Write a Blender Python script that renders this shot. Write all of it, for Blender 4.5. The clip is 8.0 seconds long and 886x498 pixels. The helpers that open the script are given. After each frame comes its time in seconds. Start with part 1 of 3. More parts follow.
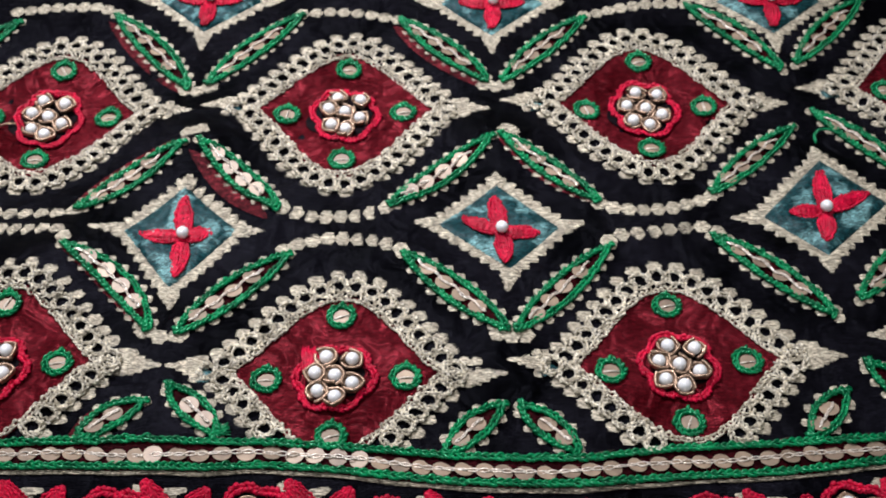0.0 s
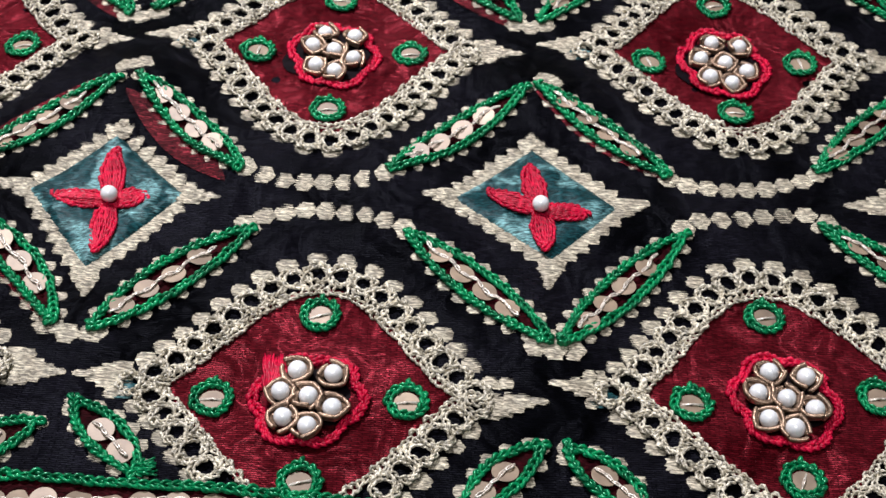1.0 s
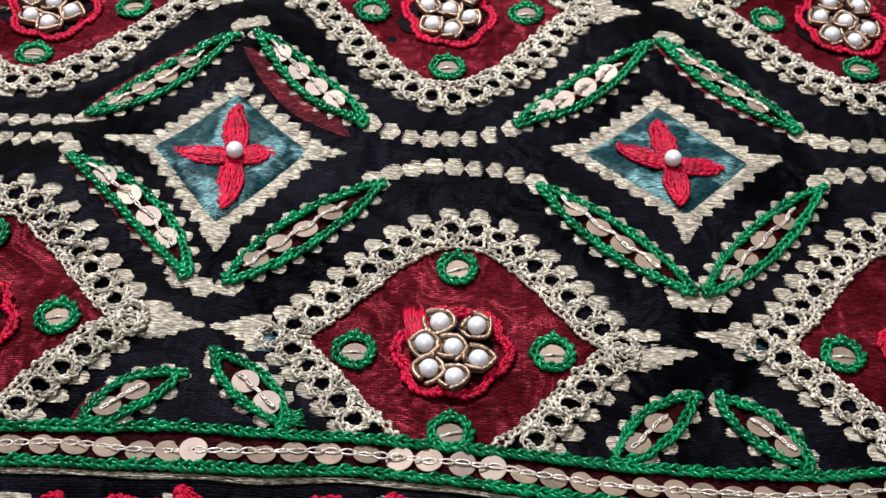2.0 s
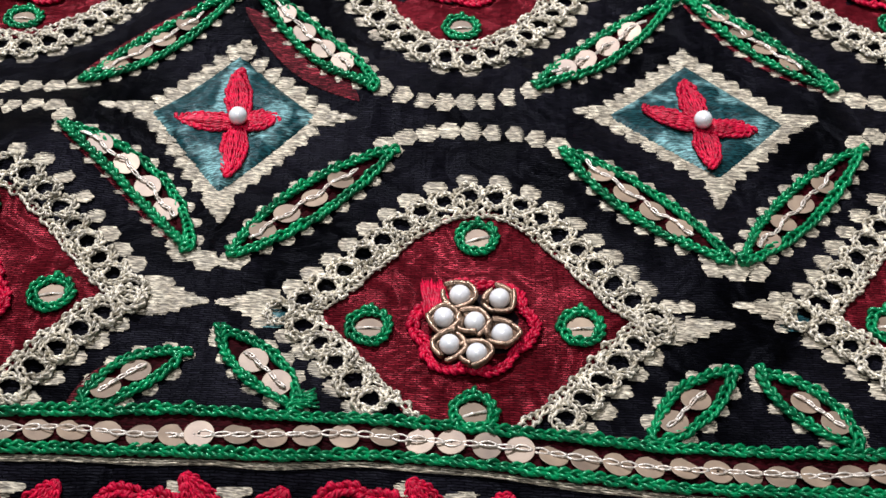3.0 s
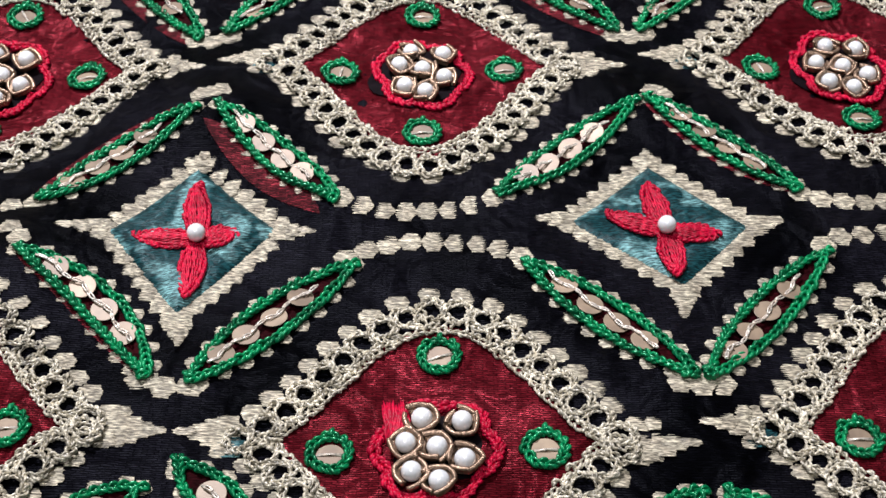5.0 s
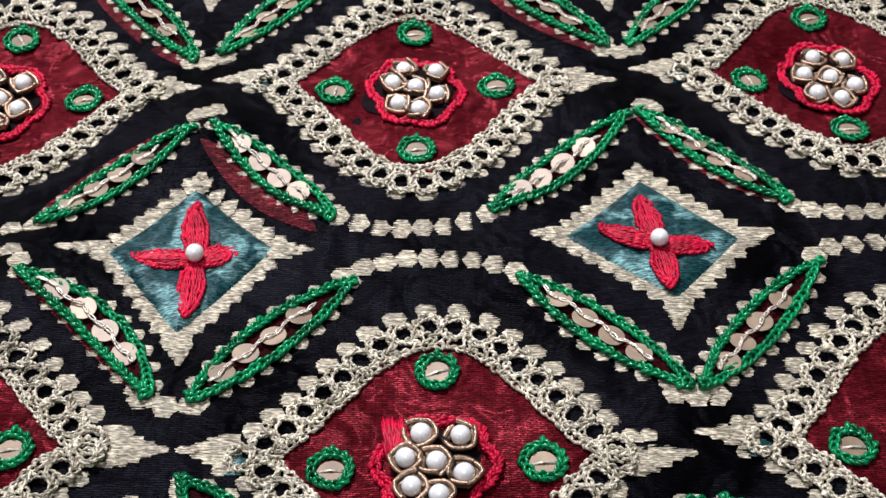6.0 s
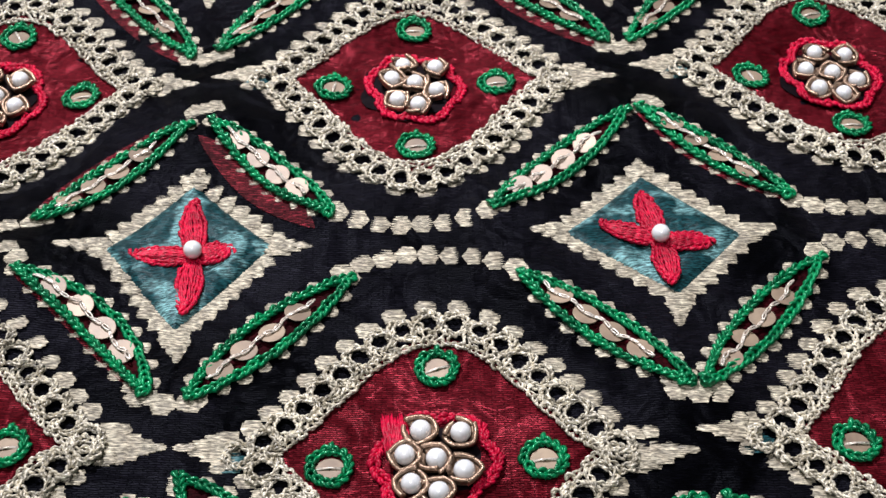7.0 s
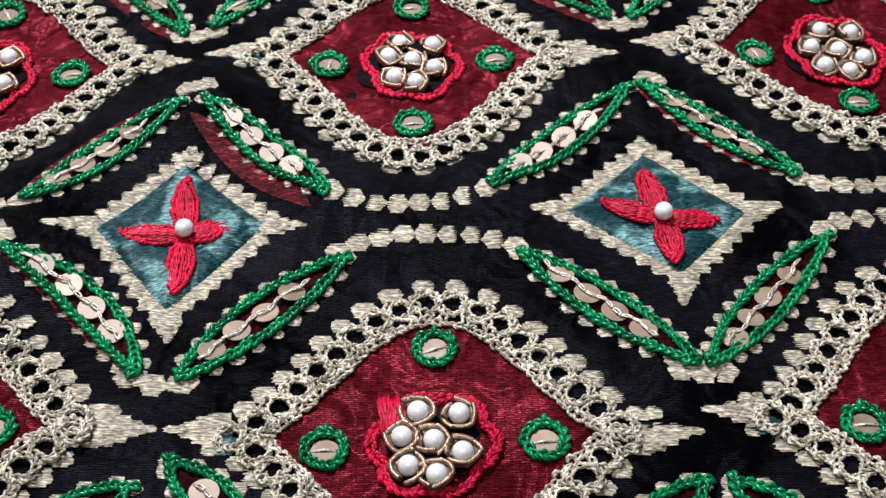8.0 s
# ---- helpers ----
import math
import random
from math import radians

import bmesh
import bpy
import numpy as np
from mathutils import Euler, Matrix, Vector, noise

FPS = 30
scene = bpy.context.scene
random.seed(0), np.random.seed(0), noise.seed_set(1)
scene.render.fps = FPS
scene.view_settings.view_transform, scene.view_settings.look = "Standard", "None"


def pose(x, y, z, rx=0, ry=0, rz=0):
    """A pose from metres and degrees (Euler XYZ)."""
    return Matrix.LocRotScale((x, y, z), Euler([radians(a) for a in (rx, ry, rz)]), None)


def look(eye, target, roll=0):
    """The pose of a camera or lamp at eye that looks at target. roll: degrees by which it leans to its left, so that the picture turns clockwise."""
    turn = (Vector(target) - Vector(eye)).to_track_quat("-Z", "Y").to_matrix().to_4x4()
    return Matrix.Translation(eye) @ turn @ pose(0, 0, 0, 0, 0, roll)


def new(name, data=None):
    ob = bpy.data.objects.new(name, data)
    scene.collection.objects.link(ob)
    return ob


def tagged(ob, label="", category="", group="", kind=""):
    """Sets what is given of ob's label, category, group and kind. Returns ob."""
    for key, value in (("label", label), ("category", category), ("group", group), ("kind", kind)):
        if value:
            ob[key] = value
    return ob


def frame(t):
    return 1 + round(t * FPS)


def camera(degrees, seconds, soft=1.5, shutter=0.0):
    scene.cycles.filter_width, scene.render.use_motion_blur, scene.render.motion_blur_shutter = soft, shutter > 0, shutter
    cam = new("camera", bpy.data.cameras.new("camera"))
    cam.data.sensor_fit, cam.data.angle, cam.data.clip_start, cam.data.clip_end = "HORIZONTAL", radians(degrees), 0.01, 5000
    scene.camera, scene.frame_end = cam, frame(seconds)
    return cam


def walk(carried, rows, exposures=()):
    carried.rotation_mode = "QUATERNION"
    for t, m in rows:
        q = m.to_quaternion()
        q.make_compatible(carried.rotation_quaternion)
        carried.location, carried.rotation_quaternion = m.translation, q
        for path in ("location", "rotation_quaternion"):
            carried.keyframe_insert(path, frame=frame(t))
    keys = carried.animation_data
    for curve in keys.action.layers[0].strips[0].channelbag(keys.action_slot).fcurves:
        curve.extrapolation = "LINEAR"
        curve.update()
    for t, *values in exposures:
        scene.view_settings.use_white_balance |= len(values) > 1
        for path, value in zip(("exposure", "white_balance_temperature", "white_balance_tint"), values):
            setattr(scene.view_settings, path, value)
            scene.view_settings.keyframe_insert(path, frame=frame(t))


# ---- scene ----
cam = camera(34.52, 8.0, soft=1.5)
# seconds, eye in metres, turn in degrees
PATH = [
    (0.0, 0.02948, -0.20099, 0.25992, 42.690, 0.255, 0.959),
    (0.2, 0.03082, -0.19409, 0.25161, 42.382, 0.714, 1.312),
    (0.5, 0.01265, -0.16906, 0.22136, 42.750, -3.076, 1.399),
    (0.7, 0.01371, -0.15482, 0.21042, 42.535, -3.029, 2.032),
    (1.0, 0.01997, -0.14448, 0.18771, 43.480, -2.154, 1.853),
    (1.2, 0.01378, -0.14612, 0.18199, 43.375, -1.910, 1.858),
    (1.5, 0.01014, -0.14807, 0.17611, 43.484, -1.714, 2.115),
    (1.8, 0.00479, -0.15139, 0.18169, 43.292, -1.503, 2.094),
    (2.0, -0.00092, -0.14922, 0.17700, 43.891, -1.625, 2.040),
    (2.2, -0.00483, -0.14321, 0.17343, 43.743, -1.316, 1.929),
    (3.3, -0.00266, -0.13858, 0.15869, 43.110, -1.259, 1.533),
    (3.5, -0.00170, -0.13442, 0.15410, 43.181, -1.309, 1.529),
    (4.0, -0.00206, -0.13280, 0.15248, 43.226, -1.413, 1.452),
    (4.5, -0.00078, -0.13023, 0.15683, 43.719, -1.243, 1.442),
    (4.7, -0.00003, -0.13003, 0.16622, 44.329, -1.041, 1.032),
    (5.0, 0.00065, -0.12962, 0.17106, 44.817, -0.449, 0.296),
    (5.2, 0.00001, -0.13048, 0.17420, 44.952, -0.311, -0.204),
    (6.5, 0.00053, -0.13090, 0.17363, 45.227, 0.122, -0.521),
    (7.0, 0.00058, -0.13036, 0.17212, 45.271, 0.147, -0.578),
    (7.5, 0.00087, -0.12960, 0.17056, 45.245, 0.159, -0.616),
    (8.0, 0.00056, -0.12836, 0.16600, 45.120, 0.088, -0.650),
]
walk(cam, [(t, pose(x, y, z, rx, ry, rz)) for t, x, y, z, rx, ry, rz in PATH])
cam.data.dof.use_dof, cam.data.dof.focus_distance, cam.data.dof.aperture_fstop = True, 0.212, 96.0

# ---- light: a standing lamp near the cloth and a weaker ceiling lamp, in a dim room ----
scene.view_settings.exposure = 0.0
world = bpy.data.worlds.new("world")
world.use_nodes = True
world.node_tree.nodes["Background"].inputs["Color"].default_value = (0.9, 0.95, 1.0, 1)
world.node_tree.nodes["Background"].inputs["Strength"].default_value = 0.038
scene.world = world


def area_lamp(name, place, aim, width, depth, watts, tint):
    data = bpy.data.lights.new(name, "AREA")
    data.shape, data.size, data.size_y, data.energy, data.color = "RECTANGLE", width, depth, watts, tint
    ob = new(name, data)
    ob.matrix_world = look(place, aim)
    return ob


spot = bpy.data.lights.new("standing_lamp", "SPOT")
spot.energy, spot.color, spot.shadow_soft_size = 31.5, (1.0, 0.97, 1.035), 0.05
spot.spot_size, spot.spot_blend = radians(34), 1.0
new("standing_lamp", spot).matrix_world = look((-0.17, 0.36, 0.64), (0.0, 0.085, 0))
area_lamp("ceiling_lamp", (-0.2, -0.9, 2.34), (0, 0.0, 0), 0.7, 0.7, 25.0, (1.0, 0.985, 1.02))

MM = 0.001
rng = random.Random(7)


# ---- materials ----
def material(name, color, rough=0.6, metal=0.0, dark=0.6, grain=(400, 400, 400), big=40, bump=0.1, depth=0.15,
             sheen=0.0, sheen_tint=(1, 1, 1), spec=0.5, coat=0.0, vary=0.0, second=None, sharp=(0.35, 0.65), ior=1.45, spec_tint=(1, 1, 1), weave=None, crumple=0.0, streak=None, clear=0.16):
    """Cloth and thread: a fine grain, a broad variation, and relief in millimetres."""
    m = bpy.data.materials.new(name)
    m.use_nodes = True
    nt = m.node_tree
    n, l = nt.nodes, nt.links
    b = n["Principled BSDF"]
    co = n.new("ShaderNodeNewGeometry")
    mp = n.new("ShaderNodeMapping")
    mp.inputs["Scale"].default_value = grain
    l.new(co.outputs["Position"], mp.inputs["Vector"])
    fine = n.new("ShaderNodeTexNoise")
    fine.inputs["Scale"].default_value, fine.inputs["Detail"].default_value = 1.0, 3.0
    l.new(mp.outputs["Vector"], fine.inputs["Vector"])
    broad = n.new("ShaderNodeTexNoise")
    broad.inputs["Scale"].default_value, broad.inputs["Detail"].default_value = big, 4.0
    l.new(co.outputs["Position"], broad.inputs["Vector"])
    r1 = n.new("ShaderNodeMapRange")
    r1.inputs["From Min"].default_value, r1.inputs["From Max"].default_value = 0.36, 0.64
    r1.inputs["To Min"].default_value, r1.inputs["To Max"].default_value = dark, 1.0 + 0.5 * (1 - dark)
    l.new(fine.outputs["Fac"], r1.inputs["Value"])
    mix = n.new("ShaderNodeMix")
    mix.data_type = "RGBA"
    other = second or [c * 0.7 for c in color]
    mix.inputs["A"].default_value, mix.inputs["B"].default_value = (*color, 1), (*other, 1)
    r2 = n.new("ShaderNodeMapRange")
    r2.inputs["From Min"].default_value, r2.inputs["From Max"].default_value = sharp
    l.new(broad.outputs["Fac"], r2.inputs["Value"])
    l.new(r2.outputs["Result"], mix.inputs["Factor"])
    mul = n.new("ShaderNodeMix")
    mul.data_type, mul.blend_type = "RGBA", "MULTIPLY"
    mul.inputs["Factor"].default_value = 1.0
    l.new(mix.outputs["Result"], mul.inputs["A"])
    l.new(r1.outputs["Result"], mul.inputs["B"])
    last = mul.outputs["Result"]
    relief = fine.outputs["Fac"]
    if weave:
        # floats of thread in rows, highlights painted in: length and row height in metres, darkest and lightest thread
        length, row, lo, hi = weave
        wob = n.new("ShaderNodeTexNoise")
        wob.inputs["Scale"].default_value = 350.0
        l.new(co.outputs["Position"], wob.inputs["Vector"])
        shift = n.new("ShaderNodeVectorMath")
        shift.operation = "MULTIPLY_ADD"
        shift.inputs[1].default_value = (0.0009, 0.0007, 0.0)
        l.new(wob.outputs["Color"], shift.inputs[0])
        l.new(co.outputs["Position"], shift.inputs[2])
        br = n.new("ShaderNodeTexBrick")
        br.offset, br.offset_frequency = 0.37, 2
        br.inputs["Scale"].default_value = 1.0
        br.inputs["Brick Width"].default_value, br.inputs["Row Height"].default_value = length, row
        br.inputs["Mortar Size"].default_value, br.inputs["Mortar Smooth"].default_value = row * 0.24, 0.8
        br.inputs["Color1"].default_value, br.inputs["Color2"].default_value = (hi, hi, hi, 1), (lo, lo, lo, 1)
        br.inputs["Mortar"].default_value = (lo * 0.4, lo * 0.4, lo * 0.4, 1)
        l.new(shift.outputs["Vector"], br.inputs["Vector"])
        mul3 = n.new("ShaderNodeMix")
        mul3.data_type, mul3.blend_type = "RGBA", "MULTIPLY"
        mul3.inputs["Factor"].default_value = 1.0
        l.new(last, mul3.inputs["A"])
        l.new(br.outputs["Color"], mul3.inputs["B"])
        last = mul3.outputs["Result"]
        inv = n.new("ShaderNodeMath")
        inv.operation = "SUBTRACT"
        l.new(fine.outputs["Fac"], inv.inputs[0])
        l.new(br.outputs["Fac"], inv.inputs[1])
        relief = inv.outputs["Value"]
    if streak:
        # floats of thread, slightly slanted, their lustre painted into the colour: turn in radians, darkest and
        # lightest thread
        turn, lo, hi = streak
        sm = n.new("ShaderNodeMapping")
        sm.vector_type = "TEXTURE"
        sm.inputs["Rotation"].default_value = (0, 0, turn)
        sm.inputs["Scale"].default_value = (0.00110, 0.00023, 0.001)
        l.new(co.outputs["Position"], sm.inputs["Vector"])
        st = n.new("ShaderNodeTexNoise")
        st.inputs["Scale"].default_value, st.inputs["Detail"].default_value = 1.0, 1.5
        l.new(sm.outputs["Vector"], st.inputs["Vector"])
        r4 = n.new("ShaderNodeMapRange")
        r4.inputs["From Min"].default_value, r4.inputs["From Max"].default_value = 0.40, 0.66
        r4.inputs["To Min"].default_value, r4.inputs["To Max"].default_value = lo, hi
        l.new(st.outputs["Fac"], r4.inputs["Value"])
        mul4 = n.new("ShaderNodeMix")
        mul4.data_type, mul4.blend_type = "RGBA", "MULTIPLY"
        mul4.inputs["Factor"].default_value = 1.0
        l.new(last, mul4.inputs["A"])
        l.new(r4.outputs["Result"], mul4.inputs["B"])
        last = mul4.outputs["Result"]
        relief = relief if weave else st.outputs["Fac"]
    if vary:
        info = n.new("ShaderNodeObjectInfo")
        r3 = n.new("ShaderNodeMapRange")
        r3.inputs["To Min"].default_value, r3.inputs["To Max"].default_value = 1 - vary, 1 + vary * 0.5
        l.new(info.outputs["Random"], r3.inputs["Value"])
        mul2 = n.new("ShaderNodeMix")
        mul2.data_type, mul2.blend_type = "RGBA", "MULTIPLY"
        mul2.inputs["Factor"].default_value = 1.0
        l.new(last, mul2.inputs["A"])
        l.new(r3.outputs["Result"], mul2.inputs["B"])
        last = mul2.outputs["Result"]
    l.new(last, b.inputs["Base Color"])
    b.inputs["Roughness"].default_value, b.inputs["Metallic"].default_value = rough, metal
    b.inputs["Specular IOR Level"].default_value, b.inputs["IOR"].default_value = spec, ior
    b.inputs["Specular Tint"].default_value = (*spec_tint, 1)
    b.inputs["Sheen Weight"].default_value, b.inputs["Sheen Roughness"].default_value = sheen, 0.4
    b.inputs["Sheen Tint"].default_value = (*sheen_tint, 1)
    b.inputs["Coat Weight"].default_value, b.inputs["Coat Roughness"].default_value = coat, clear
    if bump:
        bp = n.new("ShaderNodeBump")
        bp.inputs["Strength"].default_value, bp.inputs["Distance"].default_value = bump, depth * MM
        l.new(relief, bp.inputs["Height"])
        l.new(bp.outputs["Normal"], b.inputs["Normal"])
        if crumple:
            fold = n.new("ShaderNodeTexNoise")
            fold.inputs["Scale"].default_value, fold.inputs["Detail"].default_value, fold.inputs["Distortion"].default_value = 95.0, 2.0, 0.6
            l.new(co.outputs["Position"], fold.inputs["Vector"])
            bp2 = n.new("ShaderNodeBump")
            bp2.inputs["Strength"].default_value, bp2.inputs["Distance"].default_value = 1.0, crumple * MM
            l.new(fold.outputs["Fac"], bp2.inputs["Height"])
            l.new(bp2.outputs["Normal"], bp.inputs["Normal"])
    return m


WEAVE = (950, 3000, 900)
# the lighter navy over a near-black second tone paints in the satin's sheen
black_satin = material("black_satin", (0.0085, 0.0082, 0.0125), 0.40, crumple=3.8, streak=(-0.10, 0.7, 1.5), weave=(0.0019, 0.00042, 0.7, 1.35), ior=1.25, spec_tint=(0.65, 0.7, 0.9), grain=WEAVE, big=38, dark=0.7, bump=1.0, depth=0.18,
                       second=(0.0010, 0.0010, 0.0017), spec=0.12, sharp=(0.38, 0.60))
red_satin = material("red_satin", (0.155, 0.012, 0.020), 0.34, metal=0.3, ior=1.2, crumple=6.2, streak=(-0.16, 0.75, 1.65), weave=(0.0017, 0.00040, 0.8, 1.5), grain=WEAVE, big=45, dark=0.85, bump=0.8, depth=0.14,
                     second=(0.066, 0.003, 0.006), spec=0.26, spec_tint=(1.0, 0.62, 0.66))
red_print = material("red_print", (0.21, 0.022, 0.032), 0.55, streak=(-0.16, 0.4, 1.8), weave=(0.0017, 0.00040, 0.5, 1.6), grain=WEAVE, big=120, dark=0.6, bump=1.0, depth=0.18,
                     second=(0.075, 0.007, 0.012), spec=0.15, ior=1.3)
dark_print = material("dark_print", (0.008, 0.005, 0.007), 0.6, spec=0.3, ior=1.15, grain=WEAVE, big=90, dark=0.5, bump=0.6, depth=0.12)
leaf_ground = material("leaf_ground", (0.034, 0.003, 0.005), 0.5, spec=0.1, grain=WEAVE, big=120, dark=0.2, bump=1.0, depth=0.25, ior=1.3,
                       second=(0.008, 0.001, 0.002), spec_tint=(1.0, 0.4, 0.4))
# the pale second tone paints the velvet's sheen patches into the colour
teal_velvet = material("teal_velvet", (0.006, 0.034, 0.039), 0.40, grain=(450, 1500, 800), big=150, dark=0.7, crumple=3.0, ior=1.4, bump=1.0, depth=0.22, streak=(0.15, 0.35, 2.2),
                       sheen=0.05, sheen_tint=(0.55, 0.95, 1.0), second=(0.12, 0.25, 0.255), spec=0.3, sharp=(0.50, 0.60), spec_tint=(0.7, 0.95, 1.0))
# vary: random brightness per fleck stands in for light on the creased cloth
cream_weave = material("cream_weave", (0.65, 0.595, 0.45), 0.46, streak=(-0.06, 0.36, 1.38), grain=(550, 3000, 900), big=400, dark=0.6, bump=1.0, depth=0.35,
                       second=(0.50, 0.44, 0.33), spec=0.45, ior=1.4, vary=0.2)
lace_thread = material("lace_thread", (0.92, 0.86, 0.70), 0.30, metal=0.0, grain=(1500, 1500, 1500), big=500, dark=0.36, bump=0.8,
                       depth=0.2, second=(0.46, 0.41, 0.30), spec=1.0, vary=0.14)
green_thread = material("green_thread", (0.002, 0.285, 0.100), 0.30, grain=(1800, 1800, 1800), big=260, dark=0.55, bump=0.6, depth=0.14,
                        second=(0.000, 0.10, 0.036), spec=1.0, spec_tint=(0.35, 1.0, 0.62))
red_thread = material("red_thread", (0.70, 0.006, 0.055), 0.45, grain=(1800, 1800, 1800), big=260, dark=0.6, bump=0.6, depth=0.14,
                      second=(0.40, 0.002, 0.028), spec=0.3)
zari_thread = material("zari_thread", (0.93, 0.87, 0.78), 0.28, metal=0.25, grain=(1900, 1900, 1900), big=600, dark=0.55, bump=0.6, depth=0.12, second=(0.72, 0.62, 0.52), spec=0.8)
hem_tape = material("hem_tape", (0.20, 0.18, 0.13), 0.6, streak=(0.05, 0.3, 1.6), grain=(900, 2500, 900), big=300, dark=0.5, bump=1.0, depth=0.25,
                    second=(0.09, 0.08, 0.055), spec=0.2)
sequin_foil = material("sequin_foil", (0.35, 0.265, 0.185), 0.46, metal=0.12, grain=(500, 500, 500), big=300, dark=0.88, bump=0.08, depth=0.05,
                       second=(0.27, 0.20, 0.145), spec=0.5, vary=0.3)
gold_wire = material("gold_wire", (0.46, 0.315, 0.22), 0.32, metal=0.7, grain=(2000, 2000, 2000), big=300, dark=0.6, bump=0.3, depth=0.1)
pearl_white = material("pearl_white", (0.96, 0.97, 0.975), 0.30, ior=1.75, grain=(500, 500, 500), big=300, dark=0.92, bump=0.05, depth=0.1,
                       second=(0.86, 0.90, 0.92), spec=0.7, coat=1.0, vary=0.05, clear=0.12)
pearl_body = pearl_white.node_tree.nodes["Principled BSDF"]
pearl_body.inputs["Subsurface Weight"].default_value, pearl_body.inputs["Subsurface Scale"].default_value = 0.15, 0.0010
pearl_body.inputs["Subsurface Radius"].default_value = (1.0, 1.0, 1.0)
boards = material("boards", (0.22, 0.15, 0.10), 0.6, grain=(6, 120, 60), big=3, dark=0.7, bump=0.2, depth=0.5)


# ---- mesh helpers, in millimetres ----
# where the stitching puckers the cloth up or a motif lies in a hollow: place, height and reach
PUCKERS = ((-68, 32, 4.0, 15), (-34, -24, 2.6, 15), (-42, 72, 3.0, 13), (40, 76, 2.4, 13), (40, 9, 2.6, 12), (16, 35, 2.4, 13), (12, 52, 2.0, 10),
           (-18, 51, 2.0, 10), (-40, 10, 1.0, 12), (79, 94, -3.2, 18), (-80, 90, -2.6, 20), (-3, 108, -2.6, 17), (66, 38, 1.6, 12), (-62, -2, 2.2, 14))


def rise(x, y):
    """The gentle waves of the cloth."""
    fall = np.clip((-29.5 - y) / 7.0, 0, 1)
    height = -2.4 * fall * fall * (3 - 2 * fall) + 0.45 * np.sin(x / 17.0 + 0.6) * np.sin(y / 21.0 + 0.4) + 0.25 * np.sin(x / 9.0 - y / 12.0)
    for at_x, at_y, high, reach in PUCKERS:
        height = height + high * np.exp(-((x - at_x) ** 2 + (y - at_y) ** 2) / reach ** 2)
    return height


class Shape:
    def __init__(self):
        self.v, self.f, self.count = [], [], 0

    def add(self, verts, faces):
        verts = np.asarray(verts, float)
        self.v.append(verts)
        self.f.extend([tuple(int(i) + self.count for i in f) for f in faces])
        self.count += len(verts)
        return self

    def mesh(self, name, mat, origin=(0, 0, 0), drape=True, smooth=True):
        v = np.concatenate(self.v)
        if drape:
            v = v.copy()
            v[:, 2] += rise(v[:, 0], v[:, 1])
        v = (v - np.array(origin)) * MM
        me = bpy.data.meshes.new(name)
        me.from_pydata(v.tolist(), [], self.f)
        me.polygons.foreach_set("use_smooth", [smooth] * len(me.polygons))
        me.materials.append(mat)
        return me


def tube_faces(n, sides):
    f = []
    for i in range(n - 1):
        for k in range(sides):
            a, b = i * sides + k, i * sides + (k + 1) % sides
            f.append((a, b, b + sides, a + sides))
    f.append(tuple(reversed(range(sides))))
    f.append(tuple(range((n - 1) * sides, n * sides)))
    return f


def tube(points, radii, sides=6):
    p = np.asarray(points, float)
    t = np.gradient(p, axis=0)
    t /= np.linalg.norm(t, axis=1, keepdims=True) + 1e-9
    up = np.array([0, 0, 1.0])
    side = np.cross(t, up)
    side /= np.linalg.norm(side, axis=1, keepdims=True) + 1e-9
    over = np.cross(side, t)
    a = np.arange(sides) * 2 * np.pi / sides
    r = np.broadcast_to(np.asarray(radii, float), (len(p),))[:, None, None]
    ring = p[:, None] + r * (np.cos(a)[None, :, None] * side[:, None] + np.sin(a)[None, :, None] * over[:, None])
    return ring.reshape(-1, 3), tube_faces(len(p), sides)


def rope(points, radii, plies=3, turns=0.7, sides=4):
    """A thread of a few plies that wind round one line."""
    p = np.asarray(points, float)
    t = np.gradient(p, axis=0)
    t /= np.linalg.norm(t, axis=1, keepdims=True) + 1e-9
    side = np.cross(t, np.array([0, 0, 1.0]))
    side /= np.linalg.norm(side, axis=1, keepdims=True) + 1e-9
    over = np.cross(side, t)
    r = np.broadcast_to(np.asarray(radii, float), (len(p),))
    verts, faces = [], []
    for k in range(plies):
        a = 2 * np.pi * (k / plies + turns * np.linspace(0, 1, len(p)))
        line = p + (0.52 * r)[:, None] * (np.cos(a)[:, None] * side + np.sin(a)[:, None] * over)
        v, f = tube(line, r * 0.66, sides)
        faces += [tuple(i + sum(len(w) for w in verts) for i in q) for q in f]
        verts.append(v)
    return np.vstack(verts), faces


def resample(path, step, closed=False):
    p = np.asarray(path, float)
    if closed:
        p = np.vstack([p, p[:1]])
    d = np.r_[0, np.cumsum(np.linalg.norm(np.diff(p, axis=0), axis=1))]
    n = max(2, int(round(d[-1] / step)))
    s = np.linspace(0, d[-1], n + 1)
    q = np.stack([np.interp(s, d, p[:, i]) for i in range(p.shape[1])], 1)
    return q[:-1] if closed else q


